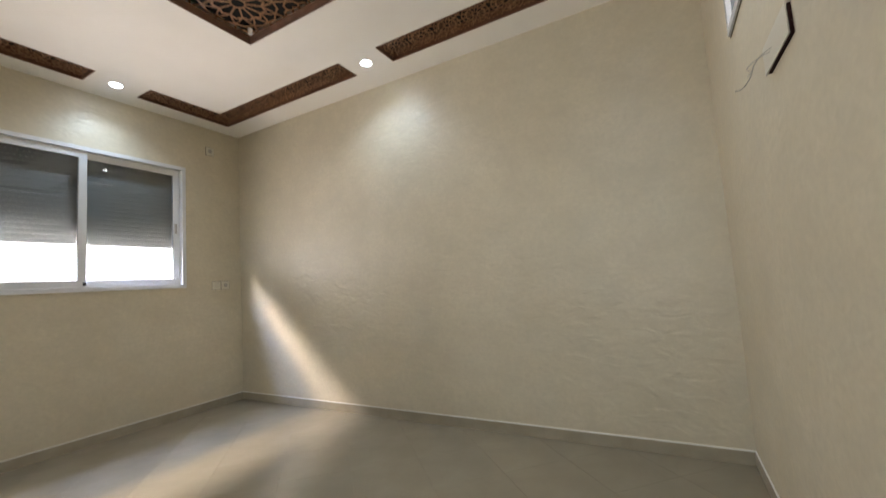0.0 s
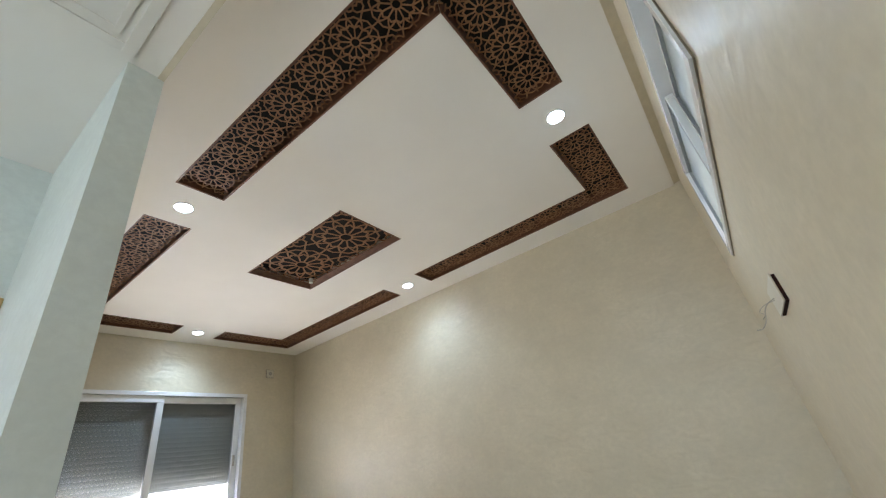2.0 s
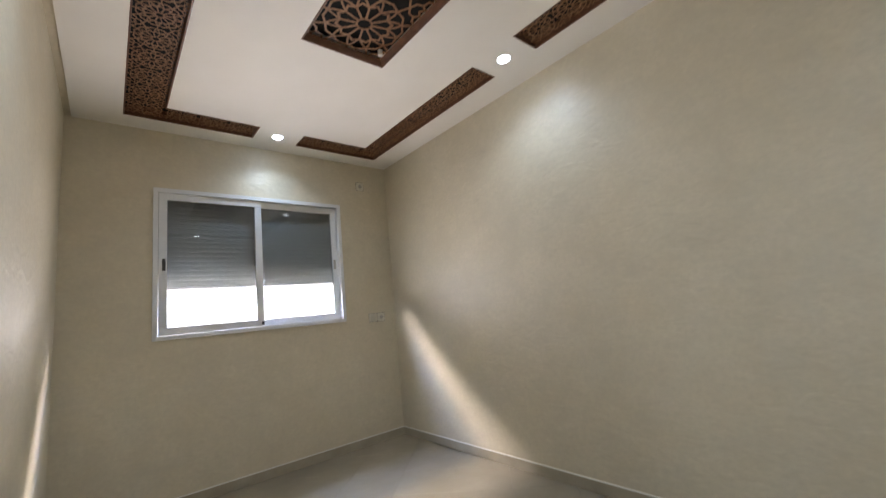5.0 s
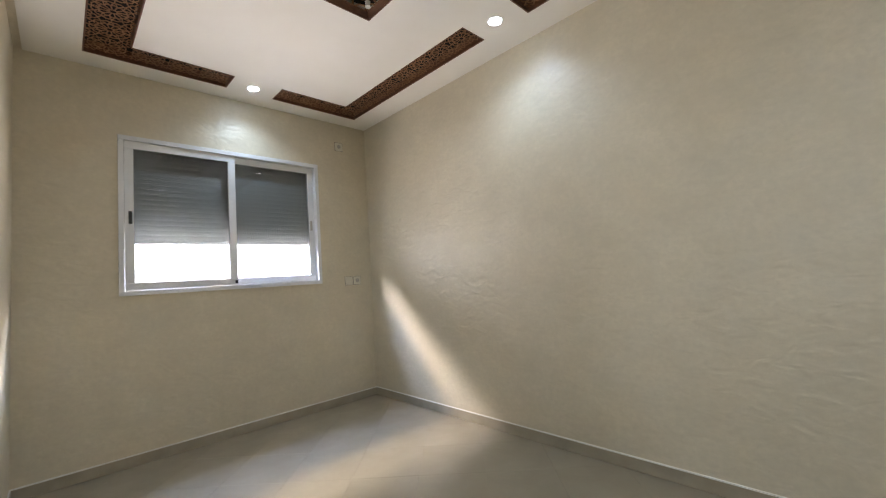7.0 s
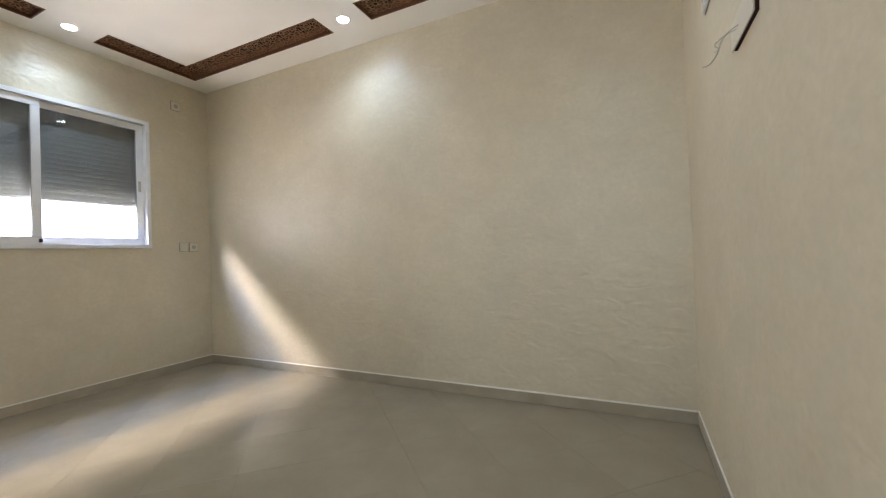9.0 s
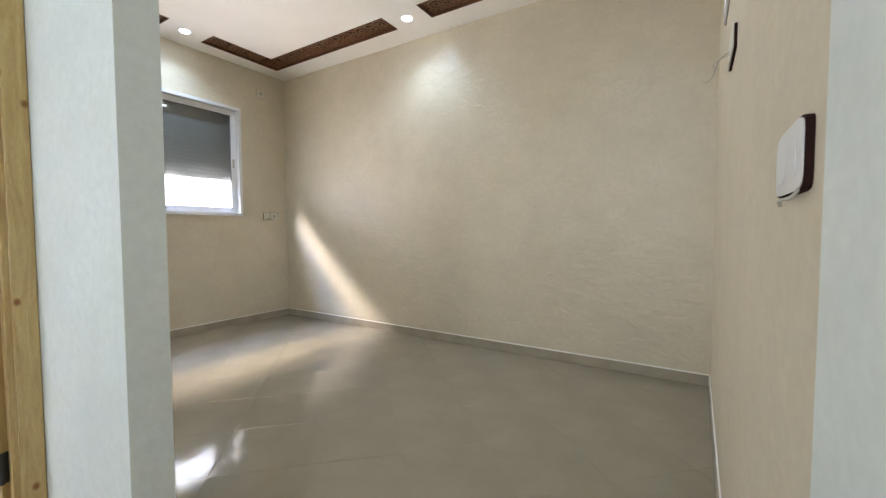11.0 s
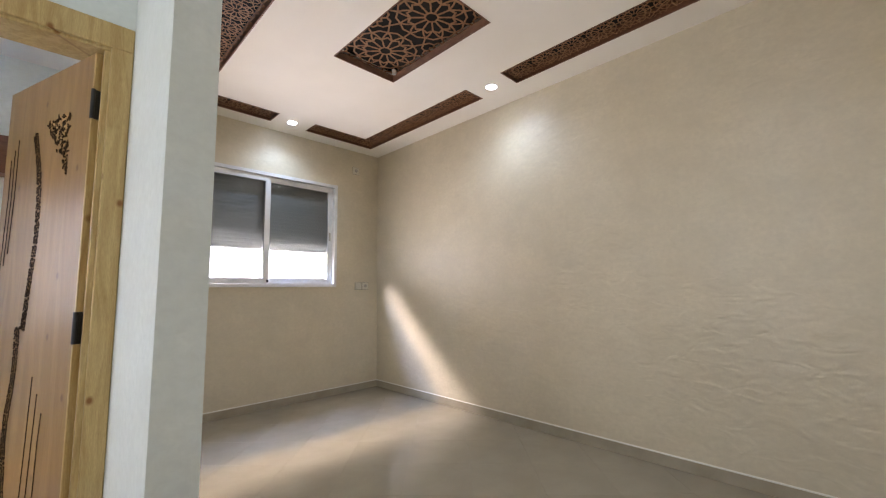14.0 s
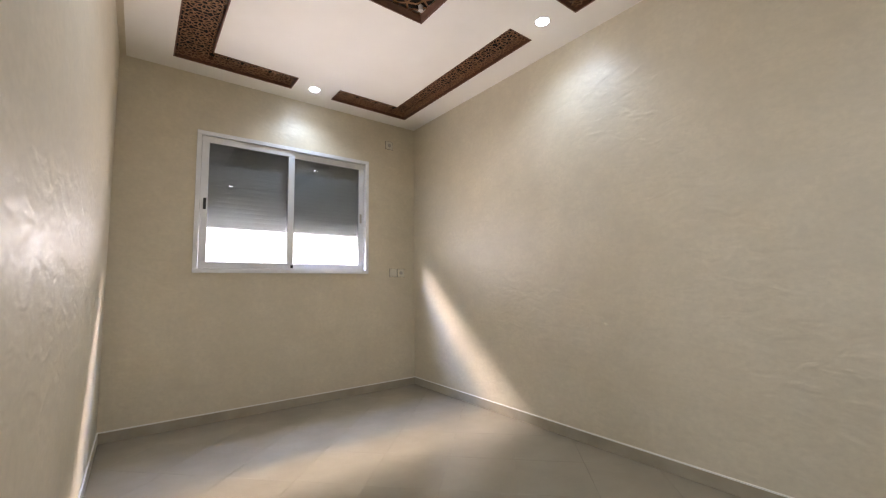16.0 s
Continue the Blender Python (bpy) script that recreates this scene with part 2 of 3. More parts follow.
def box(bm, x0, x1, y0, y1, z0, z1, bev=0.0, slot=0):
    m = Matrix.Translation(((x0 + x1) / 2, (y0 + y1) / 2, (z0 + z1) / 2)) @ Matrix.Diagonal((abs(x1 - x0), abs(y1 - y0), abs(z1 - z0), 1))
    r = bmesh.ops.create_cube(bm, size=1, matrix=m)
    if slot:
        for f in {f for v in r["verts"] for f in v.link_faces}:
            f.material_index = slot
    if bev:
        es = list({e for v in r["verts"] for e in v.link_edges})
        bmesh.ops.bevel(bm, geom=es, offset=bev, segments=2, affect="EDGES", profile=0.5)
    return bm


def boxed(*a, **k):
    return box(bmesh.new(), *a, **k)


def cyl(bm, r, d, m, seg=20, r2=None):
    bmesh.ops.create_cone(bm, cap_ends=True, segments=seg, radius1=r, radius2=r if r2 is None else r2, depth=d, matrix=m)
    return bm


def holed(us, vs, holes, w0, w1, axis):
    """A plate in the u-v plane with rectangular holes right through, w0..w1 thick along axis."""
    us = sorted({*us, *[h[0] for h in holes], *[h[1] for h in holes]})
    vs = sorted({*vs, *[h[2] for h in holes], *[h[3] for h in holes]})
    bm, cache = bmesh.new(), {}

    def vert(i, j, w):
        if (i, j, w) not in cache:
            u, v, d = us[i], vs[j], (w0, w1)[w]
            cache[i, j, w] = bm.verts.new({"x": (d, u, v), "y": (u, d, v), "z": (u, v, d)}[axis])
        return cache[i, j, w]

    def solid(i, j):
        if not (0 <= i < len(us) - 1 and 0 <= j < len(vs) - 1):
            return False
        u, v = (us[i] + us[i + 1]) / 2, (vs[j] + vs[j + 1]) / 2
        return not any(h[0] < u < h[1] and h[2] < v < h[3] for h in holes)

    for i in range(len(us) - 1):
        for j in range(len(vs) - 1):
            if not solid(i, j):
                continue
            for w in (0, 1):
                bm.faces.new([vert(i, j, w), vert(i + 1, j, w), vert(i + 1, j + 1, w), vert(i, j + 1, w)])
            for (di, dj), (a, b) in {(-1, 0): ((0, 0), (0, 1)), (1, 0): ((1, 0), (1, 1)), (0, -1): ((0, 0), (1, 0)), (0, 1): ((0, 1), (1, 1))}.items():
                if not solid(i + di, j + dj):
                    bm.faces.new([vert(i + a[0], j + a[1], 0), vert(i + b[0], j + b[1], 0), vert(i + b[0], j + b[1], 1), vert(i + a[0], j + a[1], 1)])
    return bm


def ribbon(bm, pts, w, z0, z1, closed=False):
    """Flat bars of width w from point to point, z0..z1 deep."""
    seq = list(zip(pts, pts[1:] + pts[:1])) if closed else list(zip(pts, pts[1:]))
    for (ax, ay), (bx, by) in seq:
        d = math.hypot(bx - ax, by - ay)
        if d < 1e-5:
            continue
        ux, uy = (bx - ax) / d, (by - ay) / d
        e = w * 0.35
        ax2, ay2, bx2, by2 = ax - ux * e, ay - uy * e, bx + ux * e, by + uy * e
        nx, ny = -uy * w / 2, ux * w / 2
        q = [(ax2 + nx, ay2 + ny), (bx2 + nx, by2 + ny), (bx2 - nx, by2 - ny), (ax2 - nx, ay2 - ny)]
        lo = [bm.verts.new((x, y, z0)) for x, y in q]
        hi = [bm.verts.new((x, y, z1)) for x, y in q]
        bm.faces.new(lo)
        for k in range(4):
            bm.faces.new([lo[k], lo[(k + 1) % 4], hi[(k + 1) % 4], hi[k]])


# ---- large structure ----
WY0, WY1, WZ0, WZ1 = 0.98, 2.615, 1.26, 2.505     # window in the end wall
TY0, TY1, TZ0, TZ1 = 0.975, 2.42, 2.13, 2.65       # high window in the right wall
DY0, DY1, DZ = -0.50, 0.275, 2.135                 # pine door opening

structure("wall_window", holed([YS, YB + 0.2], [-0.1, 3.3], [(WY0 + 0.02, WY1 - 0.02, WZ0 + 0.02, WZ1 - 0.02)], -0.24, 0, "x"), M_WALL, "beige satin stucco wall around the sliding window")
structure("wall_long", boxed(0, LX + 0.2, YB, YB + 0.2, -0.1, 3.3), M_WALL, "plain beige satin stucco wall with trowel sheen")
structure("wall_right", holed([YN, YB], [-0.1, 3.3], [(TY0 + 0.02, TY1 - 0.02, TZ0 + 0.02, TZ1 - 0.02)], LX, LX + 0.2, "x"), M_WALL, "beige satin stucco wall below the high window")
structure("wall_hall_right", boxed(LX, LX + 0.2, YH - 0.2, YN, -0.1, 3.3), M_HALL, "white painted hall wall next to the beige room wall")
_bm = boxed(0, XP, YS, YN, -0.1, 3.3)
_bm.faces.ensure_lookup_table()
for f in _bm.faces:
    f.normal_update()
    f.material_index = 1 if f.normal.y < -0.5 or f.normal.x > 0.5 else 0
structure("wall_partition", _bm, [M_WALL, M_HALL], "thin partition wall, beige room side, white end and hall side")
structure("wall_hall_end", holed([YH, YS], [-0.1, 3.3], [(DY0, DY1, -0.2, DZ)], XD - 0.16, XD, "x"), M_HALL, "white hall end wall around the pine door")
# out of view; the hole is added to hold the hall's daylight lamp
structure("wall_hall_back", holed([XD - 0.2, LX], [-0.1, 3.3], [(3.55, 3.95, 0.4, 2.3)], YH - 0.2, YH, "y"), M_HALL, "unseen white hall wall with an opening added for the daylight lamp")

# ceiling raft with the carved recesses cut through
X0, X1, Y0, Y1, RW = 0.215, 4.29, 0.772, 2.957, 0.24
RN = 0.258  # width of the strip next to the hall
GX0, GX1, GY0, GY1 = 2.065, 2.45, 1.70, 2.085
PX0, PX1, PY0, PY1 = 1.72, 2.795, 1.59, 2.165
LEGS = [((X0, GX0), (Y0, GY0)), ((GX1, X1), (Y0, GY0)), ((GX1, X1), (GY1, Y1)), ((X0, GX0), (GY1, Y1))]
holes = [(PX0, PX1, PY0, PY1)]
for k, ((xa, xb), (ya, yb)) in enumerate(LEGS):
    holes.append((xa, xb, Y0, Y0 + RN) if k < 2 else (xa, xb, Y1 - RW, Y1))
    holes.append((X0, X0 + RW, ya, yb) if k in (0, 3) else (X1 - RW, X1, ya, yb))
LAMPS = [(0.325, 1.885), (2.255, 2.845), (2.255, 0.90), (4.17, 1.895)]
structure("ceiling", holed([0, CX], [CY, YB], holes, H, H + 0.06, "z"), M_CEIL, "white dropped ceiling with carved recesses")
structure("ceiling_upper", boxed(0, LX, YN, YB, H + 0.13, H + 0.2), M_CEIL, "slab above the dropped ceiling")
_bm = boxed(CX, LX, YN, YB, H + 0.014, H + 0.13)
box(_bm, 0, CX, YN, CY, H + 0.014, H + 0.13)
structure("trim_shadow_gap", _bm, M_WALL, "beige shadow gap between dropped ceiling and walls")
structure("wall_header", boxed(XP, LX, YN - 0.02, YN, HH - 0.004, H + 0.3), M_WALL, "beige header over the opening to the hall")
structure("ceiling_hall", boxed(XD - 0.2, LX, YH, YN - 0.02, HH, HH + 0.1), M_CEIL, "white hall ceiling with raised bands")
_bm = bmesh.new()
for d, w, t in ((0.0, 0.035, 0.007), (0.055, 0.02, 0.005), (0.17, 0.022, 0.005)):
    box(_bm, XP + 0.03 + d, XP + 0.03 + d + w, YH, YN - 0.10 - d, HH - t, HH, 0.002)
    box(_bm, XP + 0.03 + d, LX, YN - 0.10 - d - w, YN - 0.10 - d, HH - t - 0.001, HH, 0.002)
structure("trim_hall_cornice", _bm, M_CEIL, "white raised plaster bands on the hall ceiling")

# floor bed, skirting
structure("floor", boxed(-0.2, LX + 0.2, YH - 0.2, YB + 0.2, -0.15, -0.0022), M_GROUT, "greige porcelain floor laid on the diagonal")


def skirting(name, x0, x1, y0, y1, side):
    t = 0.009
    a = [x0, x1, y0, y1]
    b = list(a)
    k = {"+x": 1, "-x": 0, "+y": 3, "-y": 2}[side]
    o = {"+x": 0, "-x": 1, "+y": 2, "-y": 3}[side]
    s = 1 if side[0] == "+" else -1
    b[k] = a[o] + s * t
    bm = bmesh.new()
    box(bm, *b, 0.0, SKIRT, 0.0015)
    c = list(b)
    c[k] = a[o] + s * (t - 0.002)
    box(bm, *c, SKIRT, SKIRT + 0.008, 0, 1)
    return structure(name, bm, [M_SKIRT, M_CAULK], "greige tile skirting with a pale top joint")


skirting("baseboard_1", 0, 0, YN, YB, "+x")
skirting("baseboard_2", 0.009, LX - 0.009, YB, YB, "-y")
skirting("baseboard_3", LX, LX, YN, YB, "-x")
skirting("baseboard_4", 0.009, XP, YN, YN, "+y")
skirting("baseboard_5", XP, XP, YS, YN, "+x")
skirting("baseboard_6", XD, XP, YS, YS, "-y")
skirting("baseboard_7", LX, LX, YH, YN, "-x")

# room behind the pine door
_bm = bmesh.new()
box(_bm, 0.4, XD - 0.16, YH, YH + 0.1, -0.1, 3.0)
_bm2 = holed([YH, YS], [-0.1, 3.0], [(-2.25, -1.55, 1.0, 2.1)], 0.3, 0.4, "x")
structure("wall_back_room_outer", _bm2, M_HALL, "pale outer wall of the room behind the door")
structure("wall_back_room", _bm, M_HALL, "pale wall of the room behind the door")
structure("ceiling_back_room", boxed(0.3, XD - 0.16, YH, YS, 2.85, 2.95), M_CEIL, "white ceiling of the room behind the door")

# ---- outside ----
structure("ground", boxed(-60, -0.24, -60, 60, -0.4, -0.3), M_STREET, "pale concrete street outside the window")


def house_across():
    h = thing("house", "white rendered house across the street with parapet", "house", (-5.1, 2, -0.3))
    h.matrix_world = Matrix.Translation((-5.1, 2, -0.3))
    wins = [(y, y + 1.1, z, z + 1.2) for z in (3.9,) for y in (-7.5, -4.0, 2.8, 6.2)]
    part("wall", holed([-10, 10], [0, 6.0], wins, -0.4, 0, "x"), M_FACADE, h)
    part("roof", boxed(-6, 0.0, -10, 10, 6.0, 6.15), M_FACADE, h)
    part("parapet", boxed(-0.2, 0.02, -10, 10, 6.15, 6.68, 0.01), M_FACADE, h)
    for k in range(14):
        y = 0.36 + 0.062 * k
        part("balustrade_slot", boxed(0.0, 0.015, y, y + 0.032, 2.32, 2.47), M_SLOT, h, "pale grey balustrade slot")
    part("painted_panel", boxed(0.0, 0.01, -0.6, 0.28, 2.35, 2.46), M_PINK, h, "faded pink wall panel")
    for y0, y1, z0, z1 in wins:
        w = part("window", boxed(-0.3, -0.26, y0, y1, z0, z1), M_RUBBER, h)
        bm = bmesh.new()
        for a, b, c, d in ((y0, y1, z0, z0 + 0.06), (y0, y1, z1 - 0.06, z1), (y0, y0 + 0.06, z0 + 0.06, z1 - 0.06), (y1 - 0.06, y1, z0 + 0.06, z1 - 0.06)):
            box(bm, -0.26, -0.2, a, b, c, d)
        part("frame", bm, M_ALU, w)
    return h


house_across()

# ---- things: the sliding window and its shutter ----


def frame_bars(bm, y0, y1, z0, z1, w, x0, x1, bev=0.002):
    box(bm, x0, x1, y0, y1, z0, z0 + w, bev)
    box(bm, x0, x1, y0, y1, z1 - w, z1, bev)
    box(bm, x0, x1, y0, y0 + w, z0 + w, z1 - w, bev)
    box(bm, x0, x1, y1 - w, y1, z0 + w, z1 - w, bev)
    return bm


win = thing("window_1", "white aluminium two-sash sliding window, closed", "window", (0, 1.8, 1.26))
tagged(win, kind="structure")
win.matrix_world = Matrix.Identity(4)
bm = frame_bars(bmesh.new(), WY0, WY1, WZ0, WZ1, 0.036, -0.07, 0.012)
frame_bars(bm, WY0 + 0.02, WY1 - 0.02, WZ0 + 0.02, WZ1 - 0.02, 0.045, -0.085, -0.0702)
part("window_frame", bm, M_ALU, win)
YM = 1.79


def sash(y0, y1, x0, x1, handle_y, big):
    z0, z1, w = WZ0 + 0.037, WZ1 - 0.037, 0.058
    s = part("sash", frame_bars(bmesh.new(), y0, y1, z0, z1, w, x0, x1, 0.003), M_ALU, win)
    g = part("pane", boxed((x0 + x1) / 2 - 0.003, (x0 + x1) / 2 + 0.003, y0 + w - 0.004, y1 - w + 0.004, z0 + w - 0.004, z1 - w + 0.004), M_GLASS, s)
    g.visible_shadow = False
    part("gasket", frame_bars(bmesh.new(), y0 + w, y1 - w, z0 + w, z1 - w, 0.004, x0 + 0.008, x1 - 0.006, 0), M_GREY, s)
    zc = (z0 + z1) / 2 - 0.02
    bm = boxed(x1, x1 + 0.006, handle_y - 0.012, handle_y + 0.012, zc - 0.05, zc + 0.05, 0.003)
    box(bm, x1 + 0.006, x1 + 0.012, handle_y - 0.006, handle_y + 0.006, zc - 0.03, zc + 0.03, 0.002)
    part("latch", bm, M_BLACK if big else M_WIRE, s)


sash(WY0 + 0.039, YM + 0.025, -0.034, -0.006, WY0 + 0.075, True)
sash(YM - 0.025, WY1 - 0.039, -0.066, -0.038, WY1 - 0.076, False)
part("corner_stop", boxed(-0.004, 0.008, YM + 0.0, YM + 0.022, WZ0 + 0.05, WZ0 + 0.08, 0.002), M_BLACK, win)

SB = 1.665
shutter = thing("roller_shutter", "half-lowered grey perforated roller shutter behind the window", "shutter", (-0.14, 1.8, SB))
shutter.matrix_world = Matrix.Identity(4)
pitch = 0.0415
for k in range(22):
    z = SB + 0.03 + k * pitch
    if z > WZ1 + 0.05:
        break
    if k == 0:
        bm = bmesh.new()
        prof = [(0.0, 0.0), (0.0006, 0.003), (0.0012, 0.012), (0.0012, 0.028), (0.0006, 0.0395), (0.0, 0.0415), (-0.006, 0.0415), (-0.006, 0.0)]
        ya, yb = WY0 + 0.03, WY1 - 0.03
        va = [bm.verts.new((-0.100 + px, ya, pz)) for px, pz in prof]
        vb = [bm.verts.new((-0.100 + px, yb, pz)) for px, pz in prof]
        n = len(prof)
        for i in range(n):
            bm.faces.new([va[i], va[(i + 1) % n], vb[(i + 1) % n], vb[i]])
        bm.faces.new(va)
        bm.faces.new(vb)
        slat_mesh = mesh_of(bm, "slat", M_SHUT)
    s = new("slat", slat_mesh)
    s.location.z = z
    s.parent = shutter
# no holes are cut: pale quads on the slats stand for daylight
bm = bmesh.new()
for k in range(20):
    yy = WY0 + 0.05 + 0.017 * (k % 2)
    while yy < WY1 - 0.06:
        z = SB + 0.03 + k * pitch + 0.039
        q = [bm.verts.new((-0.0985, yy + a, z + b)) for a, b in ((0, 0), (0.012, 0), (0.012, 0.005), (0, 0.005))]
        bm.faces.new(q)
        yy += 0.034
tagged(part("perforation_light", bm, M_PERF_LIGHT, shutter, "pale dashes painted as daylight in the slat holes"), kind="stuff")
part("bottom_bar", boxed(-0.108, -0.092, WY0 + 0.03, WY1 - 0.03, SB, SB + 0.029, 0.003), M_SHUT, shutter)
part("guide_rail", boxed(-0.125, -0.0865, WY0 + 0.0205, WY0 + 0.04, WZ0 + 0.03, WZ1 - 0.03), M_ALU, shutter)
part("guide_rail", boxed(-0.125, -0.0865, WY1 - 0.04, WY1 - 0.0205, WZ0 + 0.03, WZ1 - 0.03), M_ALU, shutter)

# ---- high window in the right wall ----
tw = thing("window_2", "white aluminium high sliding window with frosted glass", "window")
tagged(tw, kind="structure")
part("window_frame", frame_bars(bmesh.new(), TY0, TY1, TZ0, TZ1, 0.034, LX - 0.012, LX + 0.09), M_ALU, tw)
part("gasket", frame_bars(bmesh.new(), TY0 - 0.005, TY1 + 0.005, TZ0 - 0.005, TZ1 + 0.005, 0.006, LX - 0.004, LX - 0.0005, 0), M_EDGE, tw, "thin brown sealant line")
ym = 1.72
for a, b, x0 in ((TY0 + 0.04, ym + 0.02, LX + 0.04), (ym - 0.02, TY1 - 0.04, LX + 0.004)):
    s = part("sash", frame_bars(bmesh.new(), a, b, TZ0 + 0.03, TZ1 - 0.03, 0.020, x0, x0 + 0.03, 0.003), M_ALU, tw)
    part("pane", boxed(x0 + 0.012, x0 + 0.018, a + 0.016, b - 0.016, TZ0 + 0.046, TZ1 - 0.046), M_FROST, s)
    part("gasket", frame_bars(bmesh.new(), a + 0.020, b - 0.020, TZ0 + 0.050, TZ1 - 0.050, 0.004, x0 - 0.001, x0 + 0.011, 0), M_GREY, s)

# ---- carved ceiling panels ----


def rosette(bm, cx, cy, px, py, w, zl, folds=12):
    def P(r, a):
        return (cx + px * r * math.cos(a), cy + py * r * math.sin(a))
    st = 2 * math.pi / folds
    h = st / 2
    z0, z1 = zl, zl + 0.003
    ribbon(bm, [P(0.085, k * st + h) for k in range(folds)], w, z0, z1, True)
    for k in range(folds):
        a = k * st
        # petals round the eye, closed by pointed caps
        ribbon(bm, [P(0.085, a + h), P(0.265, a + h)], w, z0, z1)
        ribbon(bm, [P(0.265, a - h), P(0.315, a), P(0.265, a + h)], w, z0, z1)
        # interlaced star round the petals
        ribbon(bm, [P(0.265, a + h), P(0.37, a + h * 0.35), P(0.425, a)], w, z0 + 0.001, z1)
        ribbon(bm, [P(0.265, a - h), P(0.37, a - h * 0.35), P(0.425, a)], w, z0 + 0.001, z1)
        ribbon(bm, [P(0.425, a), P(0.45, a + h), P(0.425, a + st)], w, z0, z1)
        # links to the neighbouring stars
        r = 0.5 / max(abs(math.cos(a)), abs(math.sin(a)))
        ribbon(bm, [P(0.425, a), P(min(r, 0.56), a)], w, z0, z1)
    for sx in (-1, 1):
        for sy in (-1, 1):
            for q in ([(0.5, 0.29), (0.42, 0.33), (0.40, 0.40), (0.33, 0.42), (0.29, 0.5)], [(0.40, 0.40), (0.45, 0.45)], [(0.5, 0.41), (0.45, 0.45), (0.41, 0.5)]):
                ribbon(bm, [(cx + sx * u * px, cy + sy * v * py) for u, v in q], w, z0, z1)


def moulding(x0, x1, y0, y1, out, z0, z1, slope):
    """A side board that leans in towards its top, with a small step at its foot; out lies beyond the recess."""
    bm = boxed(x0, x1, y0, y1, z0, z0 + 0.009, 0.002)
    top = bmesh.new()
    box(top, x0, x1, y0, y1, z0 + 0.009, z1)
    nx = 1 if out[0] < x0 else -1 if out[0] > x1 else 0
    ny = 1 if out[1] < y0 else -1 if out[1] > y1 else 0
    for v in top.verts:
        face = (nx > 0 and v.co.x > (x0 + x1) / 2) or (nx < 0 and v.co.x < (x0 + x1) / 2) or (ny > 0 and v.co.y > (y0 + y1) / 2) or (ny < 0 and v.co.y < (y0 + y1) / 2)
        if face:
            k = slope if v.co.z > (z0 + z1) / 2 else -0.003
            v.co.x += nx * k
            v.co.y += ny * k
    me = bpy.data.meshes.new("tmp")
    top.to_mesh(me)
    top.free()
    bm.from_mesh(me)
    bpy.data.meshes.remove(me)
    return bm


def carved_panel(rects, cells, w, zl, slope, label):
    """rects: outlines of the recess (one, or two that meet in an L); cells: rosette centres with their size."""
    p = thing("carved_panel", label, "ceiling panel", group="carved ceiling panels")
    z0, t = H - 0.003, 0.010

    def inside(x, y):
        return any(a < x < b and c < y < d for a, b, c, d in rects)
    xs = sorted({v for r in rects for v in r[:2]})
    ys = sorted({v for r in rects for v in r[2:]})
    for i in range(len(xs) - 1):
        for j in range(len(ys) - 1):
            a, b, c, d = xs[i], xs[i + 1], ys[j], ys[j + 1]
            if not inside((a + b) / 2, (c + d) / 2):
                continue
            for (qx, qy), bb in (((a - 0.01, (c + d) / 2), (a, a + t, c, d)), ((b + 0.01, (c + d) / 2), (b - t, b, c, d)),
                                 (((a + b) / 2, c - 0.01), (a, b, c, c + t)), (((a + b) / 2, d + 0.01), (a, b, d - t, d))):
                if not inside(qx, qy):
                    part("side_board", moulding(*bb, (qx, qy), z0, zl - 0.001, slope) if slope else boxed(*bb, z0, H + 0.085, 0.002), M_MDF, p)
    # near-black sheets close the recess above the lattice
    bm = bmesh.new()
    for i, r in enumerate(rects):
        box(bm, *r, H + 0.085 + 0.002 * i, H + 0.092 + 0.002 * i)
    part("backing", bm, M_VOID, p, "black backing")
    bm = bmesh.new()
    for c in cells:
        rosette(bm, *c, w, zl)
    if slope:
        for a, b, c, d in rects:
            e = 0.026
            ribbon(bm, [(a + e, c + e), (b - e, c + e), (b - e, d - e), (a + e, d - e)], 0.012, zl + 0.0005, zl + 0.0025, True)
    part("lattice", bm, M_LAT, p, "carved twelve-petal rosette lattice")
    return p


for k, ((xa, xb), (ya, yb)) in enumerate(LEGS):
    low, left = k < 2, k in (0, 3)
    yr = (Y0, Y0 + RN) if low else (Y1 - RW, Y1)
    xr = (X0, X0 + RW) if left else (X1 - RW, X1)
    t = 0.010
    cells = []
    nx = 8
    px = (xb - xa - 2 * t) / nx
    for i in range(nx):
        cells.append((xa + t + px * (i + 0.5), (yr[0] + yr[1]) / 2, px, yr[1] - yr[0] - 2 * t))
    rest = (ya, yr[0]) if not low else (yr[1], yb)
    n2 = 3
    py = (rest[1] - rest[0] - t) / n2
    for j in range(n2):
        y = (rest[0] + t + py * (j + 0.5)) if not low else (rest[0] + py * (j + 0.5))
        cells.append(((xr[0] + xr[1]) / 2, y, RW - 2 * t, py))
    rects = [(xa, xb, *yr), (*xr, *rest)]
    carved_panel(rects, cells, 0.0062, H + 0.022, 0, "L-shaped brown carved wooden panel recessed in the ceiling")
cw = (PX1 - PX0 - 0.03) / 2
carved_panel([(PX0, PX1, PY0, PY1)], [(PX0 + 0.015 + cw * (i + 0.5), (PY0 + PY1) / 2, cw, PY1 - PY0 - 0.03) for i in range(2)], 0.0125, H + 0.036, 0.020, "rectangular brown carved wooden panel at the ceiling centre")

# ---- downlights ----


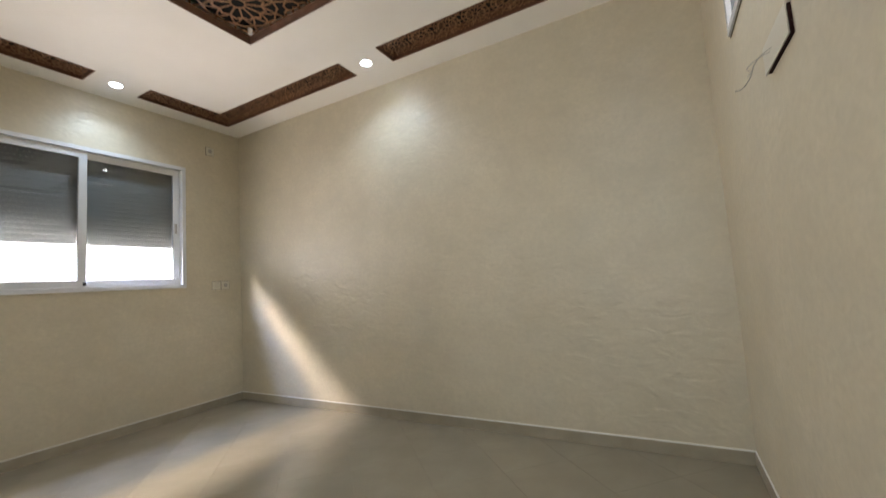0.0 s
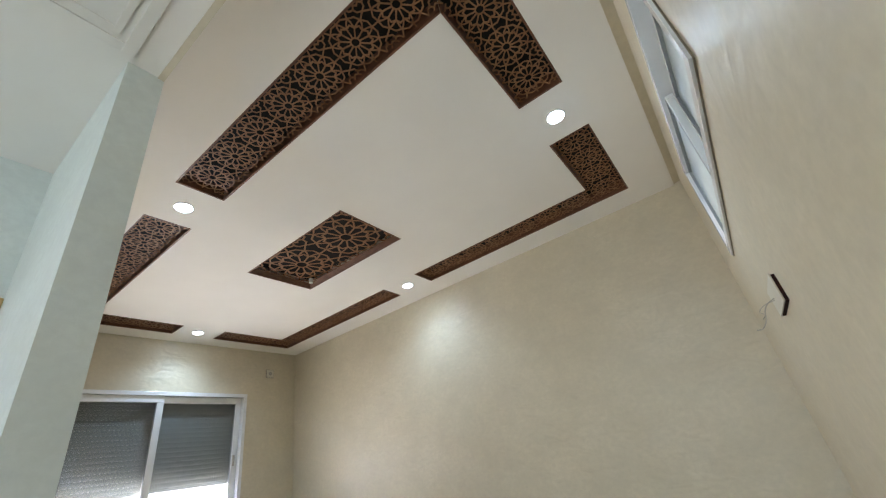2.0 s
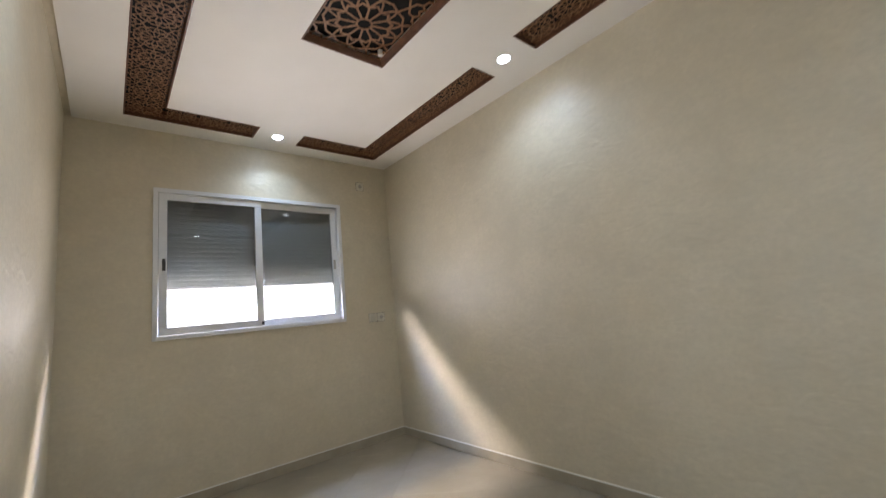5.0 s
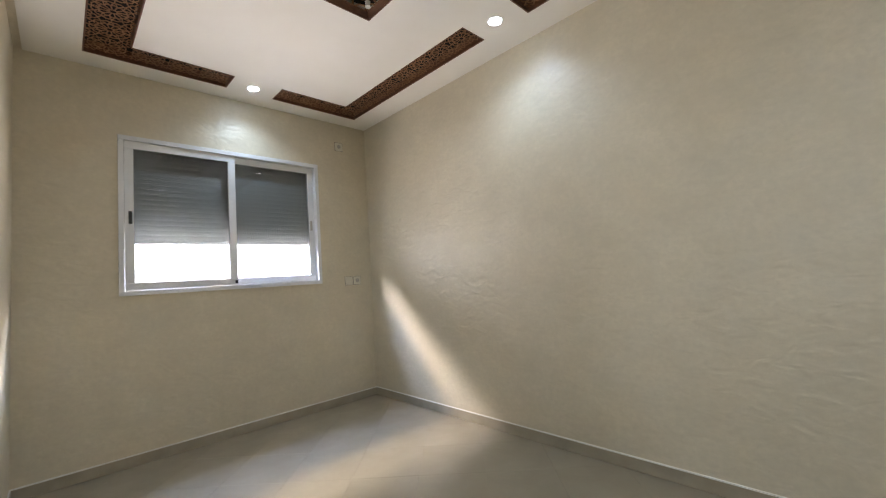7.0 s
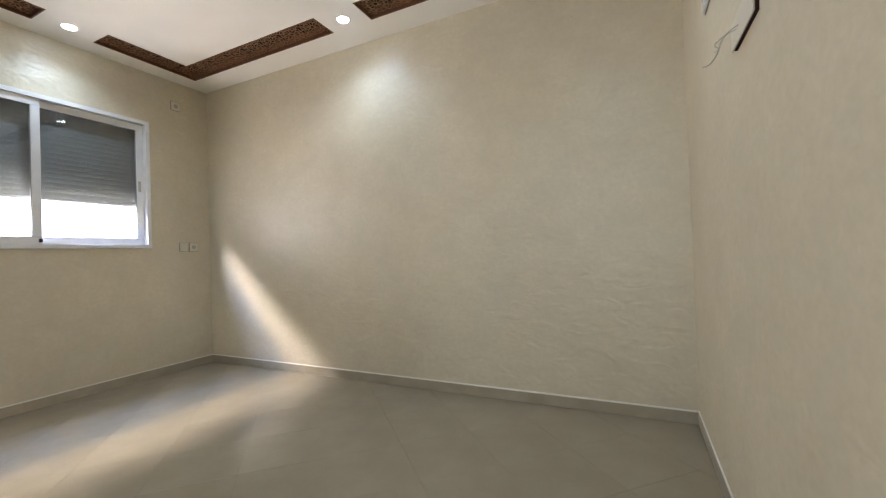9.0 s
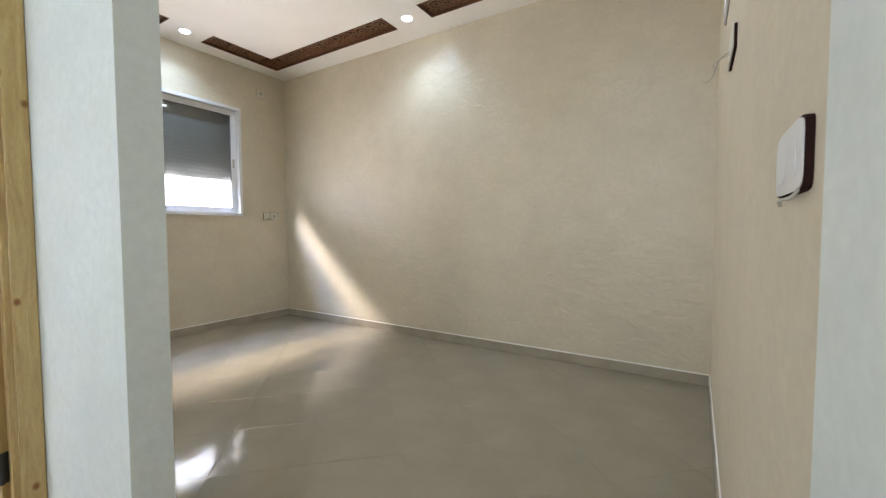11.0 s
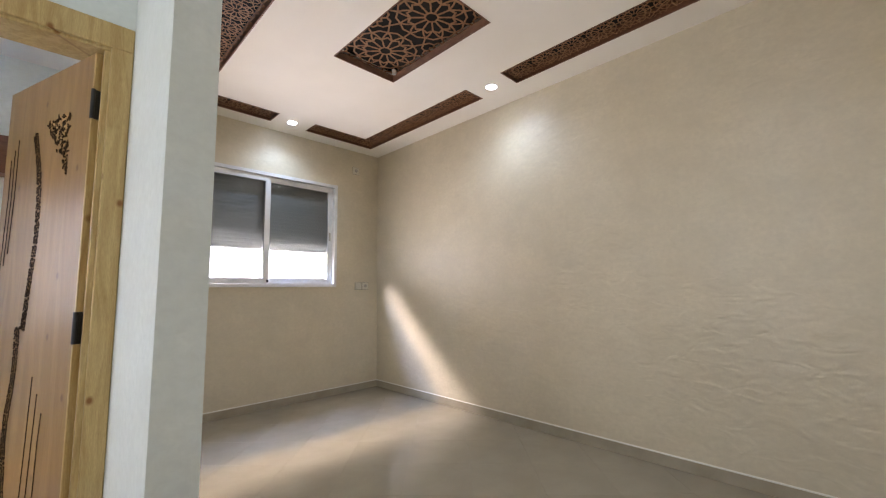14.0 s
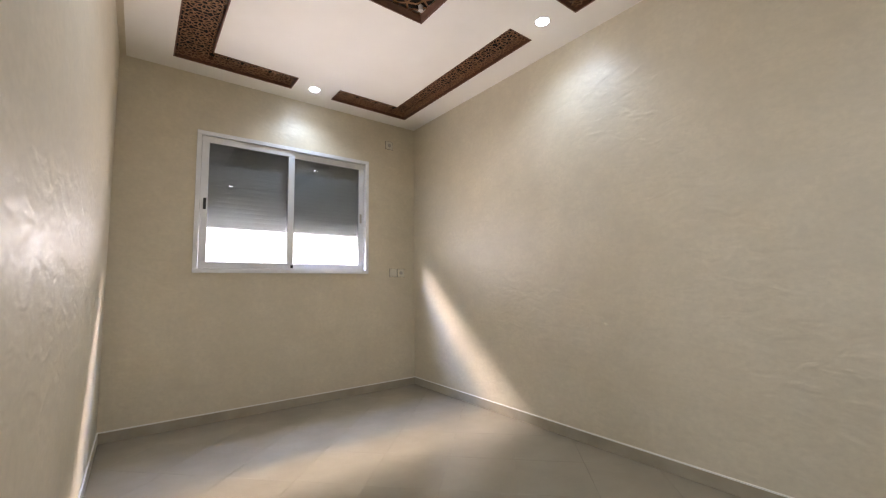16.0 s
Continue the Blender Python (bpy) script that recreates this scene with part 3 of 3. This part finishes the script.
def downlight(x, y):
    d = thing("downlight", "round white recessed ceiling spotlight, lit", "ceiling light", (x, y, H), "ceiling spotlights")
    bm = bmesh.new()
    prof = [(0.044, 0.001), (0.045, -0.004), (0.048, -0.0055), (0.053, -0.003), (0.054, 0.001)]
    seg = 32
    rings = [[bm.verts.new((r * math.cos(2 * math.pi * i / seg), r * math.sin(2 * math.pi * i / seg), z)) for i in range(seg)] for r, z in prof]
    for a, b in zip(rings, rings[1:]):
        for i in range(seg):
            bm.faces.new([a[i], a[(i + 1) % seg], b[(i + 1) % seg], b[i]])
    part("trim_ring", bm, M_WHITE, d)
    bm = bmesh.new()
    rings = [[bm.verts.new((0.043 * math.cos(h) * math.cos(2 * math.pi * i / 28), 0.043 * math.cos(h) * math.sin(2 * math.pi * i / 28), -0.003 - 0.011 * math.sin(h))) for i in range(28)] for h in (0, 0.3, 0.6, 0.9, 1.2, 1.45)]
    for a, b in zip(rings, rings[1:]):
        for i in range(28):
            bm.faces.new([a[i], a[(i + 1) % 28], b[(i + 1) % 28], b[i]])
    bm.faces.new(rings[-1])
    bm.faces.new(rings[0])
    part("lens", bm, M_GLOW, d, "lit white lens")
    data = bpy.data.lights.new("spot", "SPOT")
    data.energy, data.color = 12.5, (0.44, 0.71, 1.0)
    data.spot_size, data.spot_blend, data.shadow_soft_size = radians(138), 1.0, 0.03
    new("spot", data).location = (x, y, H - 0.028)
    return d


for x, y in LAMPS:
    downlight(x, y)

# bare lamp holder at the edge of the centre panel
lh = thing("lamp_holder", "small white lamp holder hanging from a short wire", "lamp holder", (1.845, 2.075, H + 0.02))
bm = bmesh.new()
cyl(bm, 0.013, 0.03, Matrix.Translation((0, 0, -0.01)), 16, 0.017)
cyl(bm, 0.017, 0.006, Matrix.Translation((0, 0, -0.028)), 16)
part("holder", bm, M_WHITE, lh)
part("wire", cyl(bmesh.new(), 0.0025, 0.03, Matrix.Translation((0, 0, 0.019)), 8), M_WIRE, lh)

# ---- sockets and switches ----


def wall_plate(bm, y0, y1, z0, z1, x=0.0, t=0.009, s=1, bev=0.003):
    box(bm, min(x, x + s * t), max(x, x + s * t), y0, y1, z0, z1, bev)
    return bm


def socket(y, z, blank, w=0.088):
    o = thing("wall_socket", "cream plastic blank wall plate" if blank else "cream plastic wall socket with a round well", "socket", (0, y, z), "wall sockets")
    o.matrix_world = Matrix.Translation((0, y, z))
    part("plate", wall_plate(bmesh.new(), -w / 2, w / 2, -w / 2, w / 2), M_PLAST, o)
    # thin dark brown frame outlining the plate
    bm = frame_bars(bmesh.new(), -w / 2 - 0.003, w / 2 + 0.003, -w / 2 - 0.003, w / 2 + 0.003, 0.0028, 0.0, 0.004, 0)
    part("edge", bm, M_EDGE, o)
    if blank:
        part("rocker", wall_plate(bmesh.new(), -w * 0.36, w * 0.36, -w * 0.36, w * 0.36, 0.009, 0.003), M_PLAST, o)
    else:
        part("well", cyl(bmesh.new(), 0.021, 0.003, pose(0.0095, 0, 0, 0, 90, 0), 24), M_WIRE, o)
        part("pin", cyl(bmesh.new(), 0.004, 0.006, pose(0.012, 0, 0.004, 0, 90, 0), 10), M_STEEL, o)


socket(2.875, 2.745, False)
socket(2.925, 1.272, True)
socket(3.026, 1.272, False)


def tube(pts, r, seg=7):
    """A round wire through the points."""
    bm = bmesh.new()
    vs = [Vector(p) for p in pts]
    rings = []
    for i, p in enumerate(vs):
        d = (vs[min(i + 1, len(vs) - 1)] - vs[max(i - 1, 0)]).normalized()
        q = d.to_track_quat("Z", "Y").to_matrix()
        rings.append([bm.verts.new(p + q @ Vector((r * math.cos(2 * math.pi * k / seg), r * math.sin(2 * math.pi * k / seg), 0))) for k in range(seg)])
    for a, b in zip(rings, rings[1:]):
        for k in range(seg):
            bm.faces.new([a[k], a[(k + 1) % seg], b[(k + 1) % seg], b[k]])
    bm.faces.new(rings[0])
    bm.faces.new(rings[-1])
    return bm


def smooth_path(pts, n=6):
    """Catmull-Rom curve through the points."""
    v = [Vector(p) for p in pts]
    v = [v[0], *v, v[-1]]
    out = []
    for a, b, c, d in zip(v, v[1:], v[2:], v[3:]):
        for i in range(n):
            t = i / n
            out.append(0.5 * (2 * b + (c - a) * t + (2 * a - 5 * b + 4 * c - d) * t * t + (3 * b - a - 3 * c + d) * t ** 3))
    return out + [v[-2]]


def pillow(y0, y1, z0, z1, x, t, dome, n, seg=40):
    """A plate on the right wall with a superellipse outline, t thick at its rim and domed in front."""
    bm = bmesh.new()
    cy, cz = (y0 + y1) / 2, (z0 + z1) / 2

    def ring(k, px):
        out = []
        for i in range(seg):
            c, q = math.cos(2 * math.pi * i / seg), math.sin(2 * math.pi * i / seg)
            out.append(bm.verts.new((px, cy + k * (y1 - y0) / 2 * math.copysign(abs(c) ** (2 / n), c), cz + k * (z1 - z0) / 2 * math.copysign(abs(q) ** (2 / n), q))))
        return out
    rings = [ring(1, x), ring(1, x - t)] + [ring(k, x - t - dome * (1 - k * k)) for k in (0.97, 0.9, 0.75, 0.5, 0.2)]
    for a, b in zip(rings, rings[1:]):
        for i in range(seg):
            bm.faces.new([a[i], a[(i + 1) % seg], b[(i + 1) % seg], b[i]])
    bm.faces.new(rings[0])
    bm.faces.new(rings[-1])
    return bm


def light_switch(y0, y1, z0, z1):
    o = thing("light_switch", "white double switch plate with dark brown edge on the beige wall", "light switch", (LX, y0, z0))
    o.matrix_world = Matrix.Identity(4)
    part("surround", pillow(y0, y1, z0, z1, LX, 0.008, 0.0, 9), M_UMBER, o, "dark brown back box")
    part("plate", pillow(y0 + 0.002, y1 + 0.001, z0 + 0.002, z1 - 0.001, LX - 0.0082, 0.0015, 0.003, 6), M_WHITE, o)
    zc = (z0 + z1) / 2
    for ya, yb in ((y0 + 0.022, y0 + 0.078), (y0 + 0.084, y1 - 0.020)):
        part("rocker", pillow(ya, yb, zc - 0.026, zc + 0.026, LX - 0.0112, 0.0015, 0.001, 6), M_WHITE, o)
    part("wire", tube(smooth_path([(LX - 0.008, y0 + 0.02, z0 + 0.004), (LX - 0.014, y0 + 0.025, z0 - 0.006), (LX - 0.022, y0 + 0.04, z0 - 0.009), (LX - 0.020, y0 + 0.05, z0 - 0.014)]), 0.0022), M_WIRE, o, "loose grey wire end")


light_switch(0.470, 0.635, 1.136, 1.22)


def junction_box(y0, y1, z0, z1):
    jb = thing("junction_box", "beige painted box cover, ajar, with loose wires below the high window", "junction box", (LX, y0, z0))
    jb.matrix_world = Matrix.Identity(4)
    part("recess", wall_plate(bmesh.new(), y0, y1, z0, z1, LX, 0.009, -1, 0.001), M_UMBER, jb, "dark open box edge")
    part("cover", wall_plate(bmesh.new(), y0 + 0.004, y1 + 0.02, z0 + 0.003, z1 + 0.006, LX - 0.009, 0.004, -1, 0.001), M_PLAST, jb)
    w = LX
    part("wire", tube(smooth_path([(w - 0.010, 1.80, 1.772), (w - 0.034, 1.83, 1.766), (w - 0.050, 1.85, 1.748), (w - 0.058, 1.87, 1.722), (w - 0.075, 1.90, 1.704), (w - 0.092, 1.92, 1.706)]), 0.0018), M_WIRE, jb)
    part("wire", tube(smooth_path([(w - 0.010, 1.82, 1.768), (w - 0.040, 1.86, 1.770), (w - 0.062, 1.88, 1.756), (w - 0.052, 1.88, 1.742), (w - 0.064, 1.87, 1.728)]), 0.0014), M_WIRE, jb)


junction_box(1.635, 1.885, 1.724, 1.808)

# ---- pine door of the hall ----
dr = thing("door_1", "varnished pine door frame with an open carved door leaf", "door", (XD, 0, 0))
tagged(dr, kind="structure")
dr.matrix_world = Matrix.Identity(4)
CW = 0.073
for nm, bb in (("casing", (XD, XD + 0.016, DY1 - 0.017, YS - 0.001, 0, DZ - 0.02)), ("casing", (XD, XD + 0.016, DY0 - 0.05, DY0 + 0.03, 0, DZ - 0.02)), ("head_casing", (XD, XD + 0.016, DY0 - 0.05, YS - 0.001, DZ - 0.02, DZ + CW))):
    part(nm, boxed(*bb, 0.004), M_PINE, dr)
for nm, bb in (("jamb", (XD - 0.16, XD, DY1 - 0.035, DY1, 0, DZ - 0.03)), ("jamb", (XD - 0.16, XD, DY0, DY0 + 0.035, 0, DZ - 0.03)), ("head_jamb", (XD - 0.16, XD, DY0, DY1, DZ - 0.03, DZ))):
    part(nm, boxed(bb[0], bb[1] - 0.001, *bb[2:], 0.003), M_PINE, dr)
DL = 0.714
leaf_m = Matrix.Translation((XD - 0.045, DY1 - 0.037, 0)) @ Matrix.Rotation(math.atan2(-0.2427, -0.672), 4, "Z")
leaf = part("leaf", boxed(0.004, DL, -0.02, 0.02, 0.01, DZ - 0.035, 0.003), M_DOOR, dr, "glossy varnished door leaf, open")
leaf.matrix_basis = leaf_m
e = part("edge_strip", boxed(-0.004, 0.006, -0.021, 0.021, 0.01, DZ - 0.035, 0.002), M_PINE, leaf, "pine lipping")
for z in (0.26, 1.09, 1.90):
    bm = boxed(-0.008, -0.003, -0.016, 0.016, z - 0.055, z + 0.055, 0.001)
    cyl(bm, 0.007, 0.11, Matrix.Translation((-0.008, 0.022, z)), 12)
    part("hinge", bm, M_BLACK, leaf, "black hinge")


TURN = Matrix(((1, 0, 0, 0), (0, 0, 1, 0), (0, 1, 0, 0), (0, 0, 0, 1)))


def leaf_bar(name, pts, w, y=0.0215):
    bm = bmesh.new()
    ribbon(bm, pts, w, 0, 0.004)
    bmesh.ops.transform(bm, verts=bm.verts, matrix=TURN)
    bmesh.ops.translate(bm, verts=bm.verts, vec=(0, y - 0.004, 0))
    return part(name, bm, M_CARVE, leaf, "dark carved ornament")


def curls(strokes, name, label):
    """Short bent cuts, dark, on the face of the leaf."""
    bm = bmesh.new()
    for u, z, ang, ln_, bend in strokes:
        pts = []
        for k in range(4):
            a = ang + bend * (k - 1.5)
            d = ln_ * (k / 3 - 0.5)
            pts.append((u + d * math.cos(a), z + d * math.sin(a)))
        ribbon(bm, pts, 0.0052, 0, 0.004)
    bmesh.ops.transform(bm, verts=bm.verts, matrix=TURN)
    bmesh.ops.translate(bm, verts=bm.verts, vec=(0, 0.0175, 0))
    part(name, bm, M_CARVE, leaf, label)


def carved_band(pts, w):
    curve = smooth_path([(u, z, 0) for u, z in pts], 20)
    strokes = []
    for a, b in zip(curve, curve[1:]):
        d = (b - a).normalized()
        n = Vector((-d.y, d.x, 0))
        for side in (-0.32, 0.02, 0.32):
            p = a + n * w * side + d * rng.uniform(-0.004, 0.004)
            strokes.append((p.x, p.y, rng.uniform(0, math.pi), rng.uniform(0.008, 0.014), rng.uniform(-0.5, 0.5)))
    curls(strokes, "carved_band", "dark carved ornament band")


rng = random.Random(4)
carved_band([(0.435, 1.86), (0.374, 1.68), (0.353, 1.443), (0.38, 1.207), (0.395, 1.07)], 0.042)
carved_band([(0.44, 1.075), (0.438, 0.896), (0.468, 0.712), (0.458, 0.538), (0.43, 0.35), (0.39, 0.18)], 0.05)
tri = []
for k in range(150):
    f = rng.random() ** 0.62
    tri.append((0.152 + f * rng.random() * 0.205, 1.656 + f * 0.25, rng.uniform(0, math.pi), rng.uniform(0.010, 0.018), rng.uniform(-0.6, 0.6)))
curls(tri, "carved_corner", "dark carved corner ornament")
for k, (u0, za, u1) in enumerate(((0.276, 0.902, 0.30), (0.228, 0.844, 0.252), (0.184, 0.782, 0.20))):
    leaf_bar("groove", [(u0, za), (u0 + 0.010, 0.68), (u1, 0.42), (u1 + 0.02, 0.15)], 0.0045)
for k in range(3):
    leaf_bar("groove", [(0.59 + 0.03 * k, 1.865 - 0.04 * k), (0.585 + 0.03 * k, 1.62), (0.60 + 0.03 * k, 1.38 - 0.05 * k)], 0.0045)
# second pine door, closed, in the hall side of the right wall
d2 = thing("door_2", "closed varnished pine door in the white hall wall", "door", (LX, 0, 0))
tagged(d2, kind="structure")
d2.matrix_world = Matrix.Identity(4)
for nm, bb in (("casing", (-0.085, -0.005, 0, 2.06)), ("casing", (-1.025, -0.945, 0, 2.06)), ("head_casing", (-1.025, -0.005, 2.06, 2.15))):
    part(nm, boxed(LX - 0.012, LX, *bb, 0.003), M_PINE, d2)
part("leaf", boxed(LX - 0.006, LX, -0.943, -0.087, 0.01, 2.058, 0.002), M_DOOR, d2)

# pale ceiling beam and dark lintel of the room behind
structure("trim_back_room", boxed(0.4, 0.55, YH + 0.1, YS, 2.0, 2.25), M_MDF, "dark brown beam in the room behind the door")

# ---- floor tiles, laid on the diagonal ----


def clip(poly, x0, x1, y0, y1):
    for ax, lim, sg in ((0, x0, 1), (0, x1, -1), (1, y0, 1), (1, y1, -1)):
        out = []
        for p, q in zip(poly, poly[1:] + poly[:1]):
            dp, dq = sg * (p[ax] - lim), sg * (q[ax] - lim)
            if dp >= 0:
                out.append(p)
            if dp * dq < 0:
                t = dp / (dp - dq)
                out.append((p[0] + t * (q[0] - p[0]), p[1] + t * (q[1] - p[1])))
        poly = out
        if len(poly) < 3:
            return []
    return poly


def tile_mesh(poly):
    bm = bmesh.new()
    cx, cy = sum(p[0] for p in poly) / len(poly), sum(p[1] for p in poly) / len(poly)
    k = 1 - 0.0009 / max(0.03, max(math.hypot(p[0] - cx, p[1] - cy) for p in poly))
    low = [bm.verts.new((x, y, -0.006)) for x, y in poly]
    mid = [bm.verts.new((x, y, -0.0004)) for x, y in poly]
    top = [bm.verts.new((cx + (x - cx) * k, cy + (y - cy) * k, 0)) for x, y in poly]
    n = len(poly)
    bm.faces.new(top)
    for a, b in ((low, mid), (mid, top)):
        for i in range(n):
            bm.faces.new([a[i], a[(i + 1) % n], b[(i + 1) % n], b[i]])
    return mesh_of(bm, "tile", M_TILE)


def lay_tiles():
    floor = bpy.data.objects["floor"]
    step, half = 0.61, 0.61 / 2 - 0.0007
    full = tile_mesh([(half, 0), (0, half), (-half, 0), (0, -half)])
    areas = [(0.0, LX, YN, YB), (XP, LX, YS, YN), (XD - 0.16, LX, YH, YS)]
    for a in range(-14, 18):
        for b in range(-14, 18):
            # corners sit where the two families of joints cross
            cx = (4.10 + 0.07) / 2 + (a + b) * step / 2
            cy = (4.10 - 0.07) / 2 + (a - b) * step / 2 + step / 2
            sq = [(cx + half, cy), (cx, cy + half), (cx - half, cy), (cx, cy - half)]
            for r in areas:
                p = clip(sq, *r)
                if not p:
                    continue
                area = abs(sum(p[i][0] * p[(i + 1) % len(p)][1] - p[(i + 1) % len(p)][0] * p[i][1] for i in range(len(p)))) / 2
                if area < 0.0004:
                    continue
                if area > 2 * half * half - 1e-6:
                    o = new("tile", full)
                else:
                    o = new("tile", tile_mesh([(x - cx, y - cy) for x, y in p]))
                o.location = (cx, cy, 0)
                o.parent = floor


lay_tiles()
